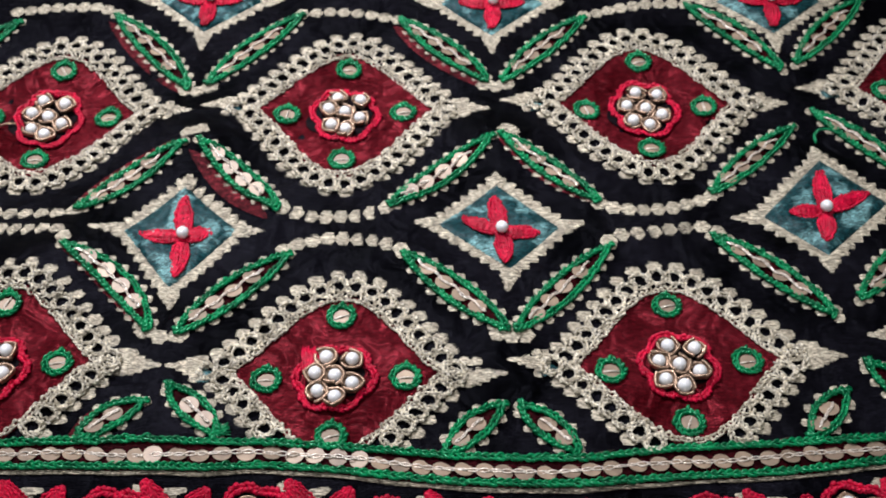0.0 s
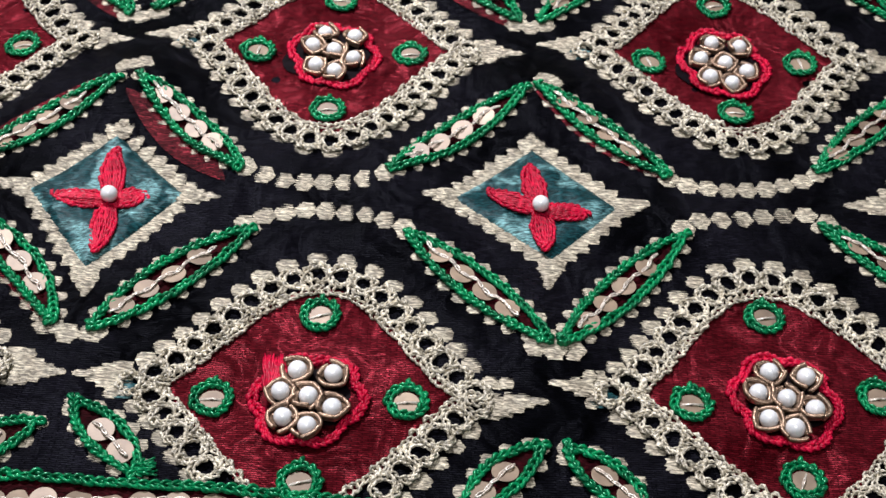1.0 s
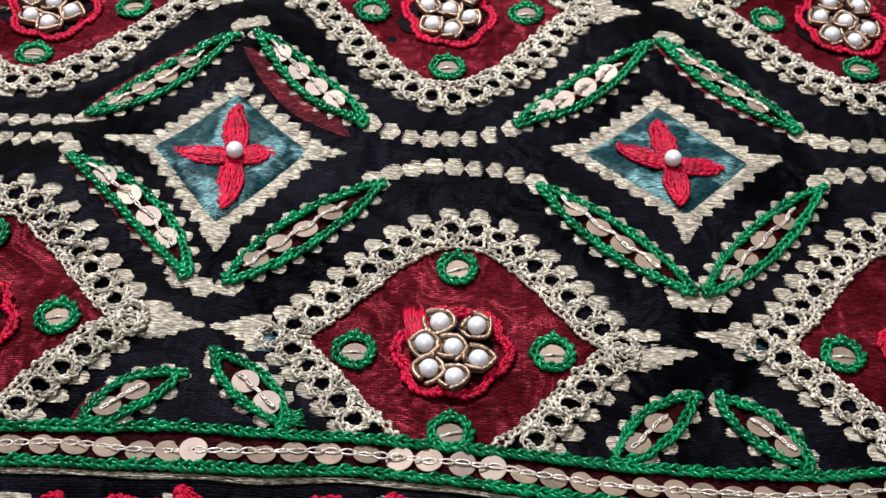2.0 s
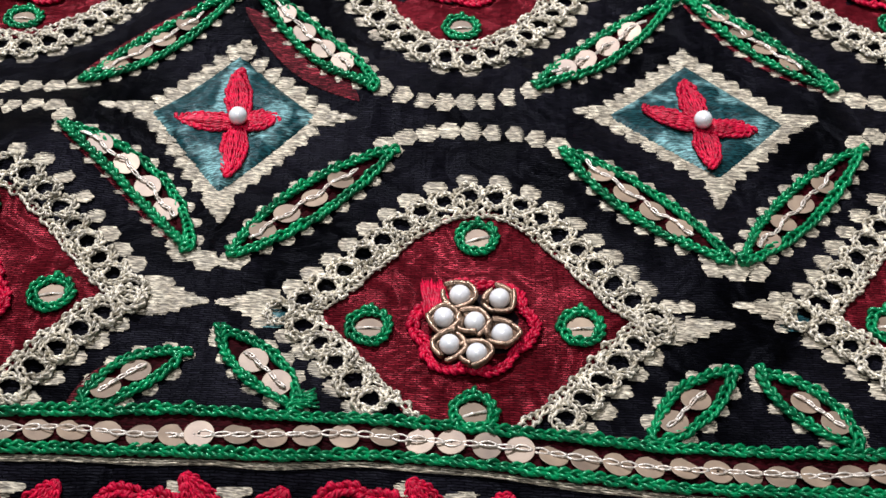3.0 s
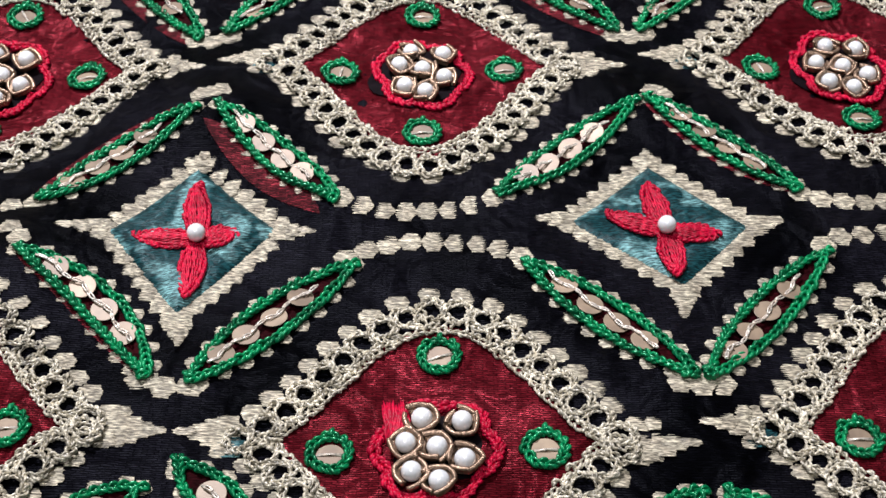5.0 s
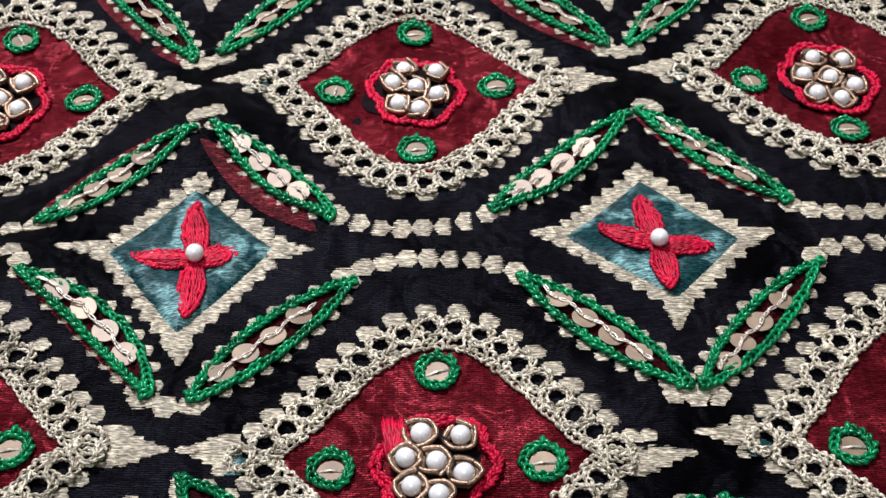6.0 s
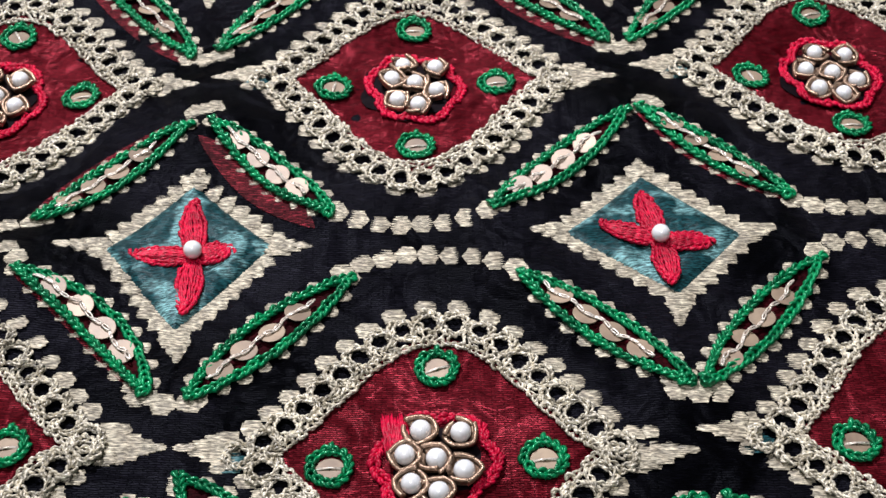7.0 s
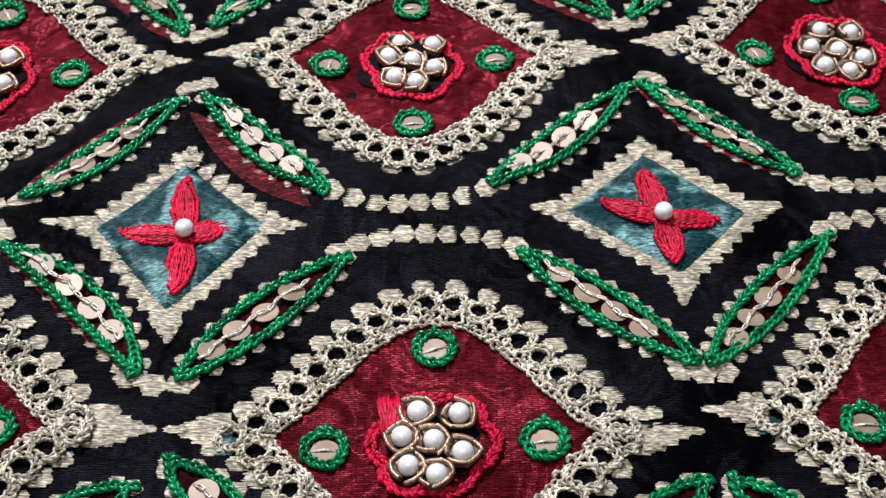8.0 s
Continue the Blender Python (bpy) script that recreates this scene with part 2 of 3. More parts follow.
def chain(shape, path, step=1.5, w=0.55, r=0.42, base=0.0, closed=False, wobble=0.06, points=6, sides=5, plies=3):
    """A crocheted chain: overlapping loops, each of two bowed strands."""
    q = resample(path, step, closed)
    t = np.roll(q, -1, 0) - np.roll(q, 1, 0) if closed else np.gradient(q, axis=0)
    t = t[:, :2] / (np.linalg.norm(t[:, :2], axis=1, keepdims=True) + 1e-9)
    nrm = np.stack([-t[:, 1], t[:, 0]], 1)
    u = np.linspace(0, 1, points)
    for sign in (-1, 1):
        line = np.stack([(-0.2 + 1.45 * u) * step, sign * (0.12 + w * np.sin(np.pi * u) ** 0.8), r * 0.9 + 0.55 * r * np.sin(np.pi * (0.15 + 0.85 * u))], 1)
        thick = r * (0.50 + 0.58 * np.sin(np.pi * u) ** 0.8)
        tv, tf = rope(line, thick, plies, 0.6 * sign) if plies > 1 else tube(line, thick, sides)
        for i in range(len(q)):
            g = 1 + rng.uniform(-1, 1) * wobble * 2.2
            a = rng.uniform(-1, 1) * wobble * 2.5
            ca, sa = math.cos(a), math.sin(a)
            ls, ln = tv[:, 0] * ca - tv[:, 1] * sa * g, tv[:, 0] * sa + tv[:, 1] * ca * g
            jx = rng.uniform(-1, 1) * wobble
            xy = q[i, :2] + ls[:, None] * t[i] + (ln[:, None] + jx) * nrm[i]
            z = tv[:, 2] * g + base + (q[i, 2] if q.shape[1] > 2 else 0) + rng.uniform(-1, 1) * wobble
            shape.add(np.c_[xy, z], tf)
    return shape


def zari_chain(shape, path, link=2.0, bow=0.3, r=0.2, base=1.2):
    """Wrapped metal thread in flat open links, each caught by a short stitch at its end."""
    q = resample(path, link)
    for p0, p1 in zip(q[:-1], q[1:]):
        d = p1[:2] - p0[:2]
        length = np.linalg.norm(d)
        d = d / length
        nrm = np.array([-d[1], d[0]])
        lean = rng.uniform(-0.10, 0.10)
        for sign in (-1, 1):
            u = np.linspace(-0.12, 1.06, 9)
            side = sign * bow * np.clip(np.sin(np.pi * np.clip(u, 0, 1)), 0, 1) ** 0.6 * rng.uniform(0.35, 1.35) + 0.04 * sign + lean * (u - 0.5)
            wrap = r * (1.0 + 0.16 * np.cos(np.arange(9) * 2.6))
            xy = p0[:2] + (u * length)[:, None] * d + side[:, None] * nrm
            shape.add(*tube(np.c_[xy, base + p0[2] + 0.10 * np.sin(np.pi * u) + 0.12 * u], wrap, 6))
        c = p1[:2] - 0.06 * length * d
        shape.add(*tube([(*(c - nrm * 0.26), base + p1[2] - 0.1), (*c, base + p1[2] + 0.34), (*(c + nrm * 0.26), base + p1[2] - 0.1)], r * 0.8, 5))
    return shape


def fleck_mesh(power, mat, rows=8):
    """One woven fleck of unit half-widths: floats of thread, row by row, with uneven ends; six-sided (1), pointed (under 2), round (2) or square (5)."""
    step = 2.0 / rows
    ends = []
    for i in range(rows):
        off = abs(-1 + (i + 0.5) * step)
        half = 1.02 - 0.62 * off if power == 1.0 else max(0.14, (1 - min(0.97, off) ** power) ** (1 / power))
        loose = (0.93, 1.07) if power == 1.0 else (0.82, 1.16)
        ends.append((-half * rng.uniform(*loose) - 0.05, half * rng.uniform(*loose) + 0.05))
    lines = []
    for i in range(rows + 1):
        near = ends[max(i - 1, 0):i + 1]
        lines.append((-1 + i * step, max(e[0] for e in near), min(e[1] for e in near), 0.03))
        if i < rows:
            lines.append((-1 + (i + 0.5) * step, *ends[i], 0.15 + rng.uniform(-0.03, 0.03)))
    v = []
    for y, left, right, z in lines:
        v += [(left, y, 0.0), (left + 0.08, y, z), ((left + right) / 2, y, z + 0.02), (right - 0.08, y, z), (right, y, 0.0)]
    f = [(a * 5 + k, a * 5 + k + 1, (a + 1) * 5 + k + 1, (a + 1) * 5 + k) for a in range(len(lines) - 1) for k in range(4)]
    return Shape().add(v, f).mesh("fleck", mat, drape=False)


def dome(parent, x, y, rx, ry, turn=0.0, power=2.0, name="fleck", teal=False):
    stock = TEAL_FLECKS if teal else FLECKS
    kind = min(stock, key=lambda p: abs(p - power))
    # the floats run along the weft, however the fleck's outline is turned
    c, d = math.cos(turn), math.sin(turn)
    ob = piece(name, stock[kind][rng.randrange(4)], x, y, rng.uniform(0.0, 0.05), parent, rng.uniform(-0.10, 0.04))
    ob.scale = (math.hypot(rx * c, ry * d), math.hypot(rx * d, ry * c), 1.0)
    return ob


def sheet(shape, grid, z, crease=0.0, size=9.0):
    """A patch of cloth from a grid of places (rows, columns, 2)."""
    g = np.asarray(grid, float)
    rows, cols = g.shape[:2]
    p = g.reshape(-1, 2)
    zz = [z + crease * (noise.noise((x / size, y / size, 3.7)) + 0.5 * noise.noise((x / size * 2.6, y / size * 2.6, 1.2))) for x, y in p]
    f = [(i * cols + k, i * cols + k + 1, (i + 1) * cols + k + 1, (i + 1) * cols + k) for i in range(rows - 1) for k in range(cols - 1)]
    zz = np.array(zz)
    return shape.add(np.c_[p, zz.ravel()], f)


def thing(name, x, y, label, category, group=""):
    ob = new(name)
    ob.empty_display_size = 0.004
    ob.location = (x * MM, y * MM, float(rise(x, y)) * MM)
    return tagged(ob, label, category, group)


def part(name, shape, mat, parent, label="", drape=True):
    """One mesh under a thing, from a shape in the cloth's own places."""
    lo = parent
    origin = np.zeros(3)
    while lo is not None:
        origin += np.array(lo.location) / MM
        lo = lo.parent
    ob = new(name, shape.mesh(name, mat, origin, drape))
    ob.parent = parent
    return tagged(ob, label)


def piece(name, mesh, x, y, z, parent, turn=0.0, tilt=(0, 0), label="", scale=1.0):
    """A shared mesh set at a place on the cloth, under a thing or a part."""
    lo = parent
    origin = Vector((0, 0, 0))
    while lo is not None:
        origin += lo.location
        lo = lo.parent
    ob = new(name, mesh)
    ob.parent = parent
    place = Vector((x * MM, y * MM, (z + float(rise(x, y))) * MM)) - origin
    ob.matrix_basis = Matrix.LocRotScale(place, Euler((tilt[0], tilt[1], turn)), (scale, scale, scale))
    return tagged(ob, label)


# ---- shared small meshes ----
def sequin_mesh(radius):
    s = Shape()
    n = 28
    a = np.arange(n) * 2 * np.pi / n
    rows = [(radius, 0.0), (radius, 0.09), (radius * 0.975, 0.11), (radius * 0.5, 0.11), (0.2, 0.11), (0.2, 0.0)]
    v = np.vstack([np.c_[r * np.cos(a), r * np.sin(a), np.full(n, z)] for r, z in rows])
    f = []
    for i in range(len(rows) - 1):
        f += [(i * n + k, i * n + (k + 1) % n, (i + 1) * n + (k + 1) % n, (i + 1) * n + k) for k in range(n)]
    return s.add(v, f).mesh("sequin", sequin_foil, drape=False, smooth=False)


def pearl_mesh(radius):
    s = Shape()
    n, m = 24, 14
    v = [(0, 0, radius)]
    for i in range(1, m):
        b = math.pi * i / m
        v += [(radius * math.sin(b) * math.cos(2 * math.pi * k / n), radius * math.sin(b) * math.sin(2 * math.pi * k / n), radius * math.cos(b)) for k in range(n)]
    v.append((0, 0, -radius))
    f = [(0, 1 + k, 1 + (k + 1) % n) for k in range(n)]
    for i in range(m - 2):
        f += [(1 + i * n + k, 1 + (i + 1) * n + k, 1 + (i + 1) * n + (k + 1) % n, 1 + i * n + (k + 1) % n) for k in range(n)]
    f += [(len(v) - 1, 1 + (m - 2) * n + (k + 1) % n, 1 + (m - 2) * n + k) for k in range(n)]
    return s.add(v, f).mesh("pearl", pearl_white, drape=False)


def cup_mesh(seed):
    """Coiled wire bent round a pearl: three or four short lengths."""
    r = random.Random(seed)
    s = Shape()
    lengths = 4 + seed % 2
    for i in range(lengths):
        mid = (i + r.uniform(-0.12, 0.12)) * 2 * math.pi / lengths
        half = math.pi / lengths * 0.96
        a = np.linspace(mid - half, mid + half, 40)
        out = 1.74 / np.cos((a - mid) * 0.66) + 0.36 + r.uniform(-0.06, 0.14)
        z = 1.55 + r.uniform(-0.15, 0.35) + 0.35 * np.linspace(-1, 1, 40) * r.choice((-1, 1))
        v, f = rope(np.c_[out * np.cos(a), out * np.sin(a), z], 0.35, 3, 9.0, 4)
        s.add(v, f)
        # the inner, lower turn of wire
        v, f = tube(np.c_[(out - 0.35) * np.cos(a), (out - 0.35) * np.sin(a), z - 0.75], 0.45, 6)
        s.add(v, f)
    return s.mesh("wire_cup", gold_wire, drape=False)


def eyelet_mesh(seed):
    """One crocheted ring of the lace, a little out of round, with picots on its outer side and a stem to the inner chain."""
    r = random.Random(seed)
    s = Shape()
    a = np.linspace(0, 2 * np.pi, 40)[:-1]
    wide, tall = r.uniform(1.62, 1.78), r.uniform(1.74, 1.95)
    ring = np.c_[wide * np.cos(a), tall * np.sin(a)]
    chain(s, ring, 0.95, 0.22, 0.30, 0.40, True, 0.13, 6, 5, 2)
    for k in range(4):
        b = 0.5 + 0.72 * k + r.uniform(-0.15, 0.15)
        arc = np.linspace(b - 0.32, b + 0.32, 7)
        out = 2.05 + 0.5 * np.sin(np.linspace(0, np.pi, 7))
        s.add(*rope(np.c_[out * np.cos(arc), out * np.sin(arc), 0.3 + 0.3 * np.sin(np.linspace(0, np.pi, 7))], 0.24, 2, 1.0))
    for k in (-0.5, 0.5):
        u = np.linspace(0, 1, 6)
        s.add(*rope(np.c_[k + 0.5 * np.sin(3 * u + seed), -1.7 - 1.5 * u, 0.5 + 0.3 * np.sin(np.pi * u)], 0.26, 2, 1.2))
    return s.mesh("eyelet", lace_thread, drape=False)


FLECKS = {p: [fleck_mesh(p, cream_weave) for _ in range(4)] for p in (1.0, 2.2, 3.2, 5.0)}
TEAL_FLECKS = {2.2: [fleck_mesh(2.2, teal_velvet) for _ in range(4)]}
SEQUIN, SMALL_SEQUIN = sequin_mesh(2.05), sequin_mesh(2.15)
PEARL, CROSS_PEARL = pearl_mesh(1.62), pearl_mesh(1.6)
CUPS = [cup_mesh(k) for k in range(5)]
EYELETS = [eyelet_mesh(k) for k in range(7)]


# ---- the board under the cloth ----
def slab(name, x0, x1, y0, y1, z0, z1, mat, label, category):
    s = Shape()
    v = [(x, y, z) for z in (z0, z1) for y in (y0, y1) for x in (x0, x1)]
    s.add(np.array(v) * 1000, [(0, 2, 3, 1), (4, 5, 7, 6), (0, 1, 5, 4), (2, 6, 7, 3), (0, 4, 6, 2), (1, 3, 7, 5)])
    return tagged(new(name, s.mesh(name, mat, drape=False, smooth=False)), label, category, kind="structure")


slab("floor", -1.3, 1.4, -1.3, 1.3, -0.03, -0.0052, boards, "plain brown wooden floor under the cloth", "floor")

# ---- the cloth ----
cloth = tagged(new("fabric"), "black satin fabric with woven cream flecks, lying flat on the floor", "fabric", kind="structure")
s = Shape()
xs, ys = np.linspace(-132, 212, 300), np.linspace(-62, 164, 210)
gx, gy = np.meshgrid(xs, ys)
sheet(s, np.stack([gx, gy], -1), 0.0, 0.10, 14.0)
below = np.c_[[xs[0], xs[-1], xs[-1], xs[0]], [ys[0], ys[0], ys[-1], ys[-1]], [-5.1] * 4]
s.add(below, [(3, 2, 1, 0)])
# the hem folds down to the board on all four sides
for line_ in (np.c_[xs, np.full(300, ys[0])], np.c_[xs[::-1], np.full(300, ys[-1])], np.c_[np.full(210, xs[0]), ys[::-1]], np.c_[np.full(210, xs[-1]), ys]):
    k = len(line_)
    s.add(np.vstack([np.c_[line_, np.full(k, 0.12)], np.c_[line_, np.full(k, -5.1)]]), [(i + k, i + k + 1, i + 1, i) for i in range(k - 1)])
part("ground_cloth", s, black_satin, cloth, "black satin ground cloth")


# ---- the bottom band: where it runs ----
BAND_X = (-170, -72, -58, -44, -29, -15, 0, 15, 29.5, 44, 56, 77, 102, 122, 220)
BAND_TOP = (-21.0, -21.4, -21.4, -21.3, -22.0, -20.7, -21.2, -22.1, -23.2, -24.0, -24.0, -20.8, -19.0, -17.2, -14.0)
BAND_MID = (-24.0, -24.5, -24.3, -25.7, -25.8, -23.4, -24.1, -25.5, -26.8, -28.0, -27.0, -24.6, -22.6, -20.0, -17.0)
BAND_LOW = (-27.0, -27.7, -27.5, -28.3, -28.9, -26.9, -27.1, -28.5, -29.8, -30.5, -30.3, -28.2, -26.4, -23.0, -20.0)


def smooth_line(xs_, ys_, at):
    """A curve through a few places, eased."""
    fine_x = np.arange(xs_[0], xs_[-1] + 0.5, 0.5)
    fine = np.interp(fine_x, xs_, ys_)
    kernel = np.hanning(25) / np.hanning(25).sum()
    eased = np.convolve(np.pad(fine, 12, mode="edge"), kernel, "valid")
    return np.interp(at, fine_x, eased)


# ---- medallions ----
def bell(u):
    return (0.5 * (1 + np.cos(np.pi * np.clip(np.abs(u), 0, 1)))) ** 0.7


def eye_outline(half_w, half_h, n=60):
    """The closed outline of a medallion, from its west tip over the top."""
    u = np.linspace(-1, 1, n)
    top = np.c_[half_w * u, half_h * bell(u)]
    return np.vstack([top, (top * (1, -1))[::-1][1:-1]])


PEARLS = ((0, 0), (-2.3, 5.3), (3.7, 4.7), (-4.9, 0.8), (4.2, -2.3), (-3.6, -4.7), (0.6, -6.3))


def medallion(cx, cy, cut=None, lean=0.0, tall=1.0, tuft=False, stray=False):
    def low(x):
        return smooth_line(BAND_X, BAND_TOP, x) if cut else -1e9

    def put(p):
        p = np.asarray(p, float) * (1.0, tall)
        c, s_ = math.cos(lean), math.sin(lean)
        return np.stack([cx + p[..., 0] * c - p[..., 1] * s_, cy + p[..., 0] * s_ + p[..., 1] * c], -1)

    where = "above the green band" if cut else "on black satin"
    m = thing("medallion", cx, cy, "dark red satin medallion, cream lace and pearls, " + where, "medallion", "pearl medallions")
    # red satin
    u, v = np.linspace(-1, 1, 61), np.linspace(-1, 1, 35)
    uu, vv = np.meshgrid(u, v)
    g = put(np.stack([25.4 * uu, 23.4 * bell(uu) * vv], -1))
    if cut:
        g[..., 1] = np.maximum(g[..., 1], low(g[..., 0]) - 0.6)
    s = Shape()
    sheet(s, g, 0.45, 0.30 if cut else 0.62, 8.0)
    part("satin_panel", s, red_satin, m, "dark red creased satin")
    # black print that shows round the flower
    s = Shape()
    ang = np.linspace(0, 2 * np.pi, 40)
    rad = np.linspace(0, 1, 5)
    rr, aa = np.meshgrid(rad, ang)
    shape_r = ((5.2 if cut else 7.6) + 1.4 * np.abs(np.sin(3 * aa + 0.4))) * rr
    off = (0.2, -1.4) if cut else (-1.6, -1.9)
    sheet(s, put(np.stack([off[0] + shape_r * np.cos(aa) * 1.05, off[1] + shape_r * np.sin(aa)], -1)), 0.62 if cut else 0.80, 0.30 if cut else 0.62, 8.0)
    part("dark_print", s, dark_print, m, "black woven ground behind the pearls")
    # lace
    centre = put(eye_outline(29.2, 26.2))
    eyes = resample(centre, 4.35, True)
    lace = Shape()
    for half_w, half_h, st in ((25.4, 22.2, 1.15),):
        line = put(eye_outline(half_w, half_h, 90))
        if cut:
            keep = line[:, 1] > low(line[:, 0]) + 0.6
            first = int(np.argmin(keep))
            line = np.roll(line, -first, axis=0)
            line = line[np.roll(keep, -first)]
        chain(lace, line, st, 0.40, 0.32, 0.45, not cut, 0.16, 5, 5, 2)
    lace_ob = part("lace_trim", lace, lace_thread, m, "silvery cream crocheted lace")
    n = len(eyes)
    for i in range(n):
        x, y = eyes[i]
        t = eyes[(i + 1) % n] - eyes[i - 1]
        out = np.array([-t[1], t[0]]) / np.linalg.norm(t)
        if (x - cx) * out[0] + (y - cy) * out[1] < 0:
            out = -out
        ang_ = math.atan2(out[1], out[0])
        if not cut or y > low(x) + 1.2:
            piece("eyelet", EYELETS[rng.randrange(7)], x, y, 0.15, lace_ob, ang_ - math.pi / 2 + rng.uniform(-0.25, 0.25),
                  (rng.uniform(-0.08, 0.08), rng.uniform(-0.08, 0.08)), scale=rng.uniform(1.04, 1.16))
        tx, ty = x + out[0] * 3.3, y + out[1] * 3.3 + 0.9
        if not cut or ty > low(tx) + 1.0:
            dome(m, tx, ty, rng.uniform(1.6, 2.0), rng.uniform(1.25, 1.7), 0.0, 4, "scallop")
    # pointed ends
    for side in (-1, 1):
        for d, rx, ry in ((31.5, 2.4, 3.3), (33.8, 2.2, 2.5), (35.6, 2.2, 1.5), (37.6, 1.9, 0.7)):
            p = put((side * d, 1.8 if side < 0 else 0.4))
            dome(m, p[0], p[1], rx, ry, lean, 2.2, "scallop")
        if side < 0:
            p = put((-30.6, -0.8))
            dome(m, p[0], p[1], 2.6, 1.7, 0.4, 2.2, "teal_fleck", True).location.z += 0.1 * MM
        for k in (-1, 1):
            p = put((side * 32.4, 1.0 + k * 2.6))
            dome(m, p[0], p[1], 1.2, 1.2, 0.7, 3, "scallop")
    # pearl flower
    fx, fy = put((0.0, -1.5 if cut else -1.2))
    stretch = 1.0 if cut else 1.2
    a = np.linspace(0, 2 * np.pi, 120)[:-1]
    r_ = 7.5 + 1.5 * np.abs(np.cos(3 * a + 0.35)) ** 0.8 + 0.3 * np.sin(2 * a + cx)
    s = Shape()
    chain(s, np.c_[fx + r_ * np.cos(a) * 1.0, fy + r_ * np.sin(a) * 1.04 * stretch], 1.05, 0.36, 0.46, 0.5, True, 0.10)
    if tuft:
        for k in range(150):
            p0 = np.array([fx - 5.7 + rng.uniform(-1.9, 1.6), fy + 2.4 + rng.uniform(-1.2, 1.2), 0.8])
            p1 = p0 + np.array([-0.5 + rng.uniform(-0.5, 0.5), 4.6 + rng.uniform(-1.4, 1.6), 0.2])
            lay = np.linspace(p0, p1, 5)
            lay[:, 2] += 0.9 * np.sin(np.linspace(0.1, 3.0, 5)) + rng.uniform(-0.2, 0.2)
            s.add(*tube(lay, (0.14, 0.24, 0.26, 0.24, 0.10), 5))
    flower = part("bead_flower", s, red_thread, m, "crimson chain-stitched flower outline with pearls")
    for px, py in PEARLS:
        x, y = fx + px * 0.98 + rng.uniform(-0.25, 0.25), fy - 0.3 + py * 0.98 * stretch + rng.uniform(-0.25, 0.25)
        piece("pearl", PEARL, x, y, 2.35, flower, rng.uniform(0, 6), label="white pearl bead", scale=rng.uniform(0.96, 1.03))
        piece("wire_cup", CUPS[rng.randrange(5)], x, y, 0.75, flower, rng.uniform(0, 6), (rng.uniform(-0.12, 0.12), rng.uniform(-0.12, 0.12)),
              label="coiled antique gold wire", scale=rng.uniform(1.05, 1.14))
    if stray:
        s = Shape()
        k = np.linspace(0, 1, 14)
        s.add(*rope(np.c_[fx - 13.5 + 5.5 * k, fy - 4.8 + 2.4 * k, 0.9 + 0.8 * np.sin(np.pi * k)], 0.32, 2, 3.0))
        part("stray_wire", s, gold_wire, m, "stray end of gold wire")
    # four ringed sequins
    for ox, oy in ((-15.8, -1.8), (15.9, -0.9), (0.2, 17.1), (0.0, -17.2)):
        x, y = put((ox, oy))
        x, y = x + rng.uniform(-0.3, 0.3), y + rng.uniform(-0.3, 0.3)
        s = Shape()
        a = np.linspace(0, 2 * np.pi, 40)[:-1] + 1.57
        chain(s, np.c_[x + 2.8 * np.cos(a), y + 2.9 * np.sin(a)], 1.32, 0.34, 0.49, 0.4, True, 0.07, plies=2)
        v_, f_ = tube([(x - 0.1, y + 3.0, 1.1), (x, y + 3.9, 1.3), (x + 0.2, y + 4.6, 0.9)], (0.45, 0.5, 0.3), 6)
        s.add(v_, f_)
        ring = part("sequin_ring", s, green_thread, m, "emerald green chain-stitch ring")
        piece("sequin", SMALL_SEQUIN, x, y - 0.3, 0.75, ring, rng.uniform(0, 6), (rng.uniform(-0.10, 0.10), rng.uniform(-0.10, 0.10)), "champagne sequin")
        s = Shape()
        b = rng.choice((0.2, 1.9, 1.3, 0.1)) + rng.uniform(-0.2, 0.2)
        d = np.array([math.cos(b), math.sin(b)]) * 2.0
        for k in (-0.16, 0.16):
            v_, f_ = tube([(x - d[0] + k, y - 0.3 - d[1] + k, 0.85), (x - k, y - 0.3, 1.18), (x + d[0], y - 0.3 + d[1] - k, 0.85)], 0.15, 5)
            s.add(v_, f_)
        part("stitch", s, zari_thread, ring, "fine silvery stitch")
    return m


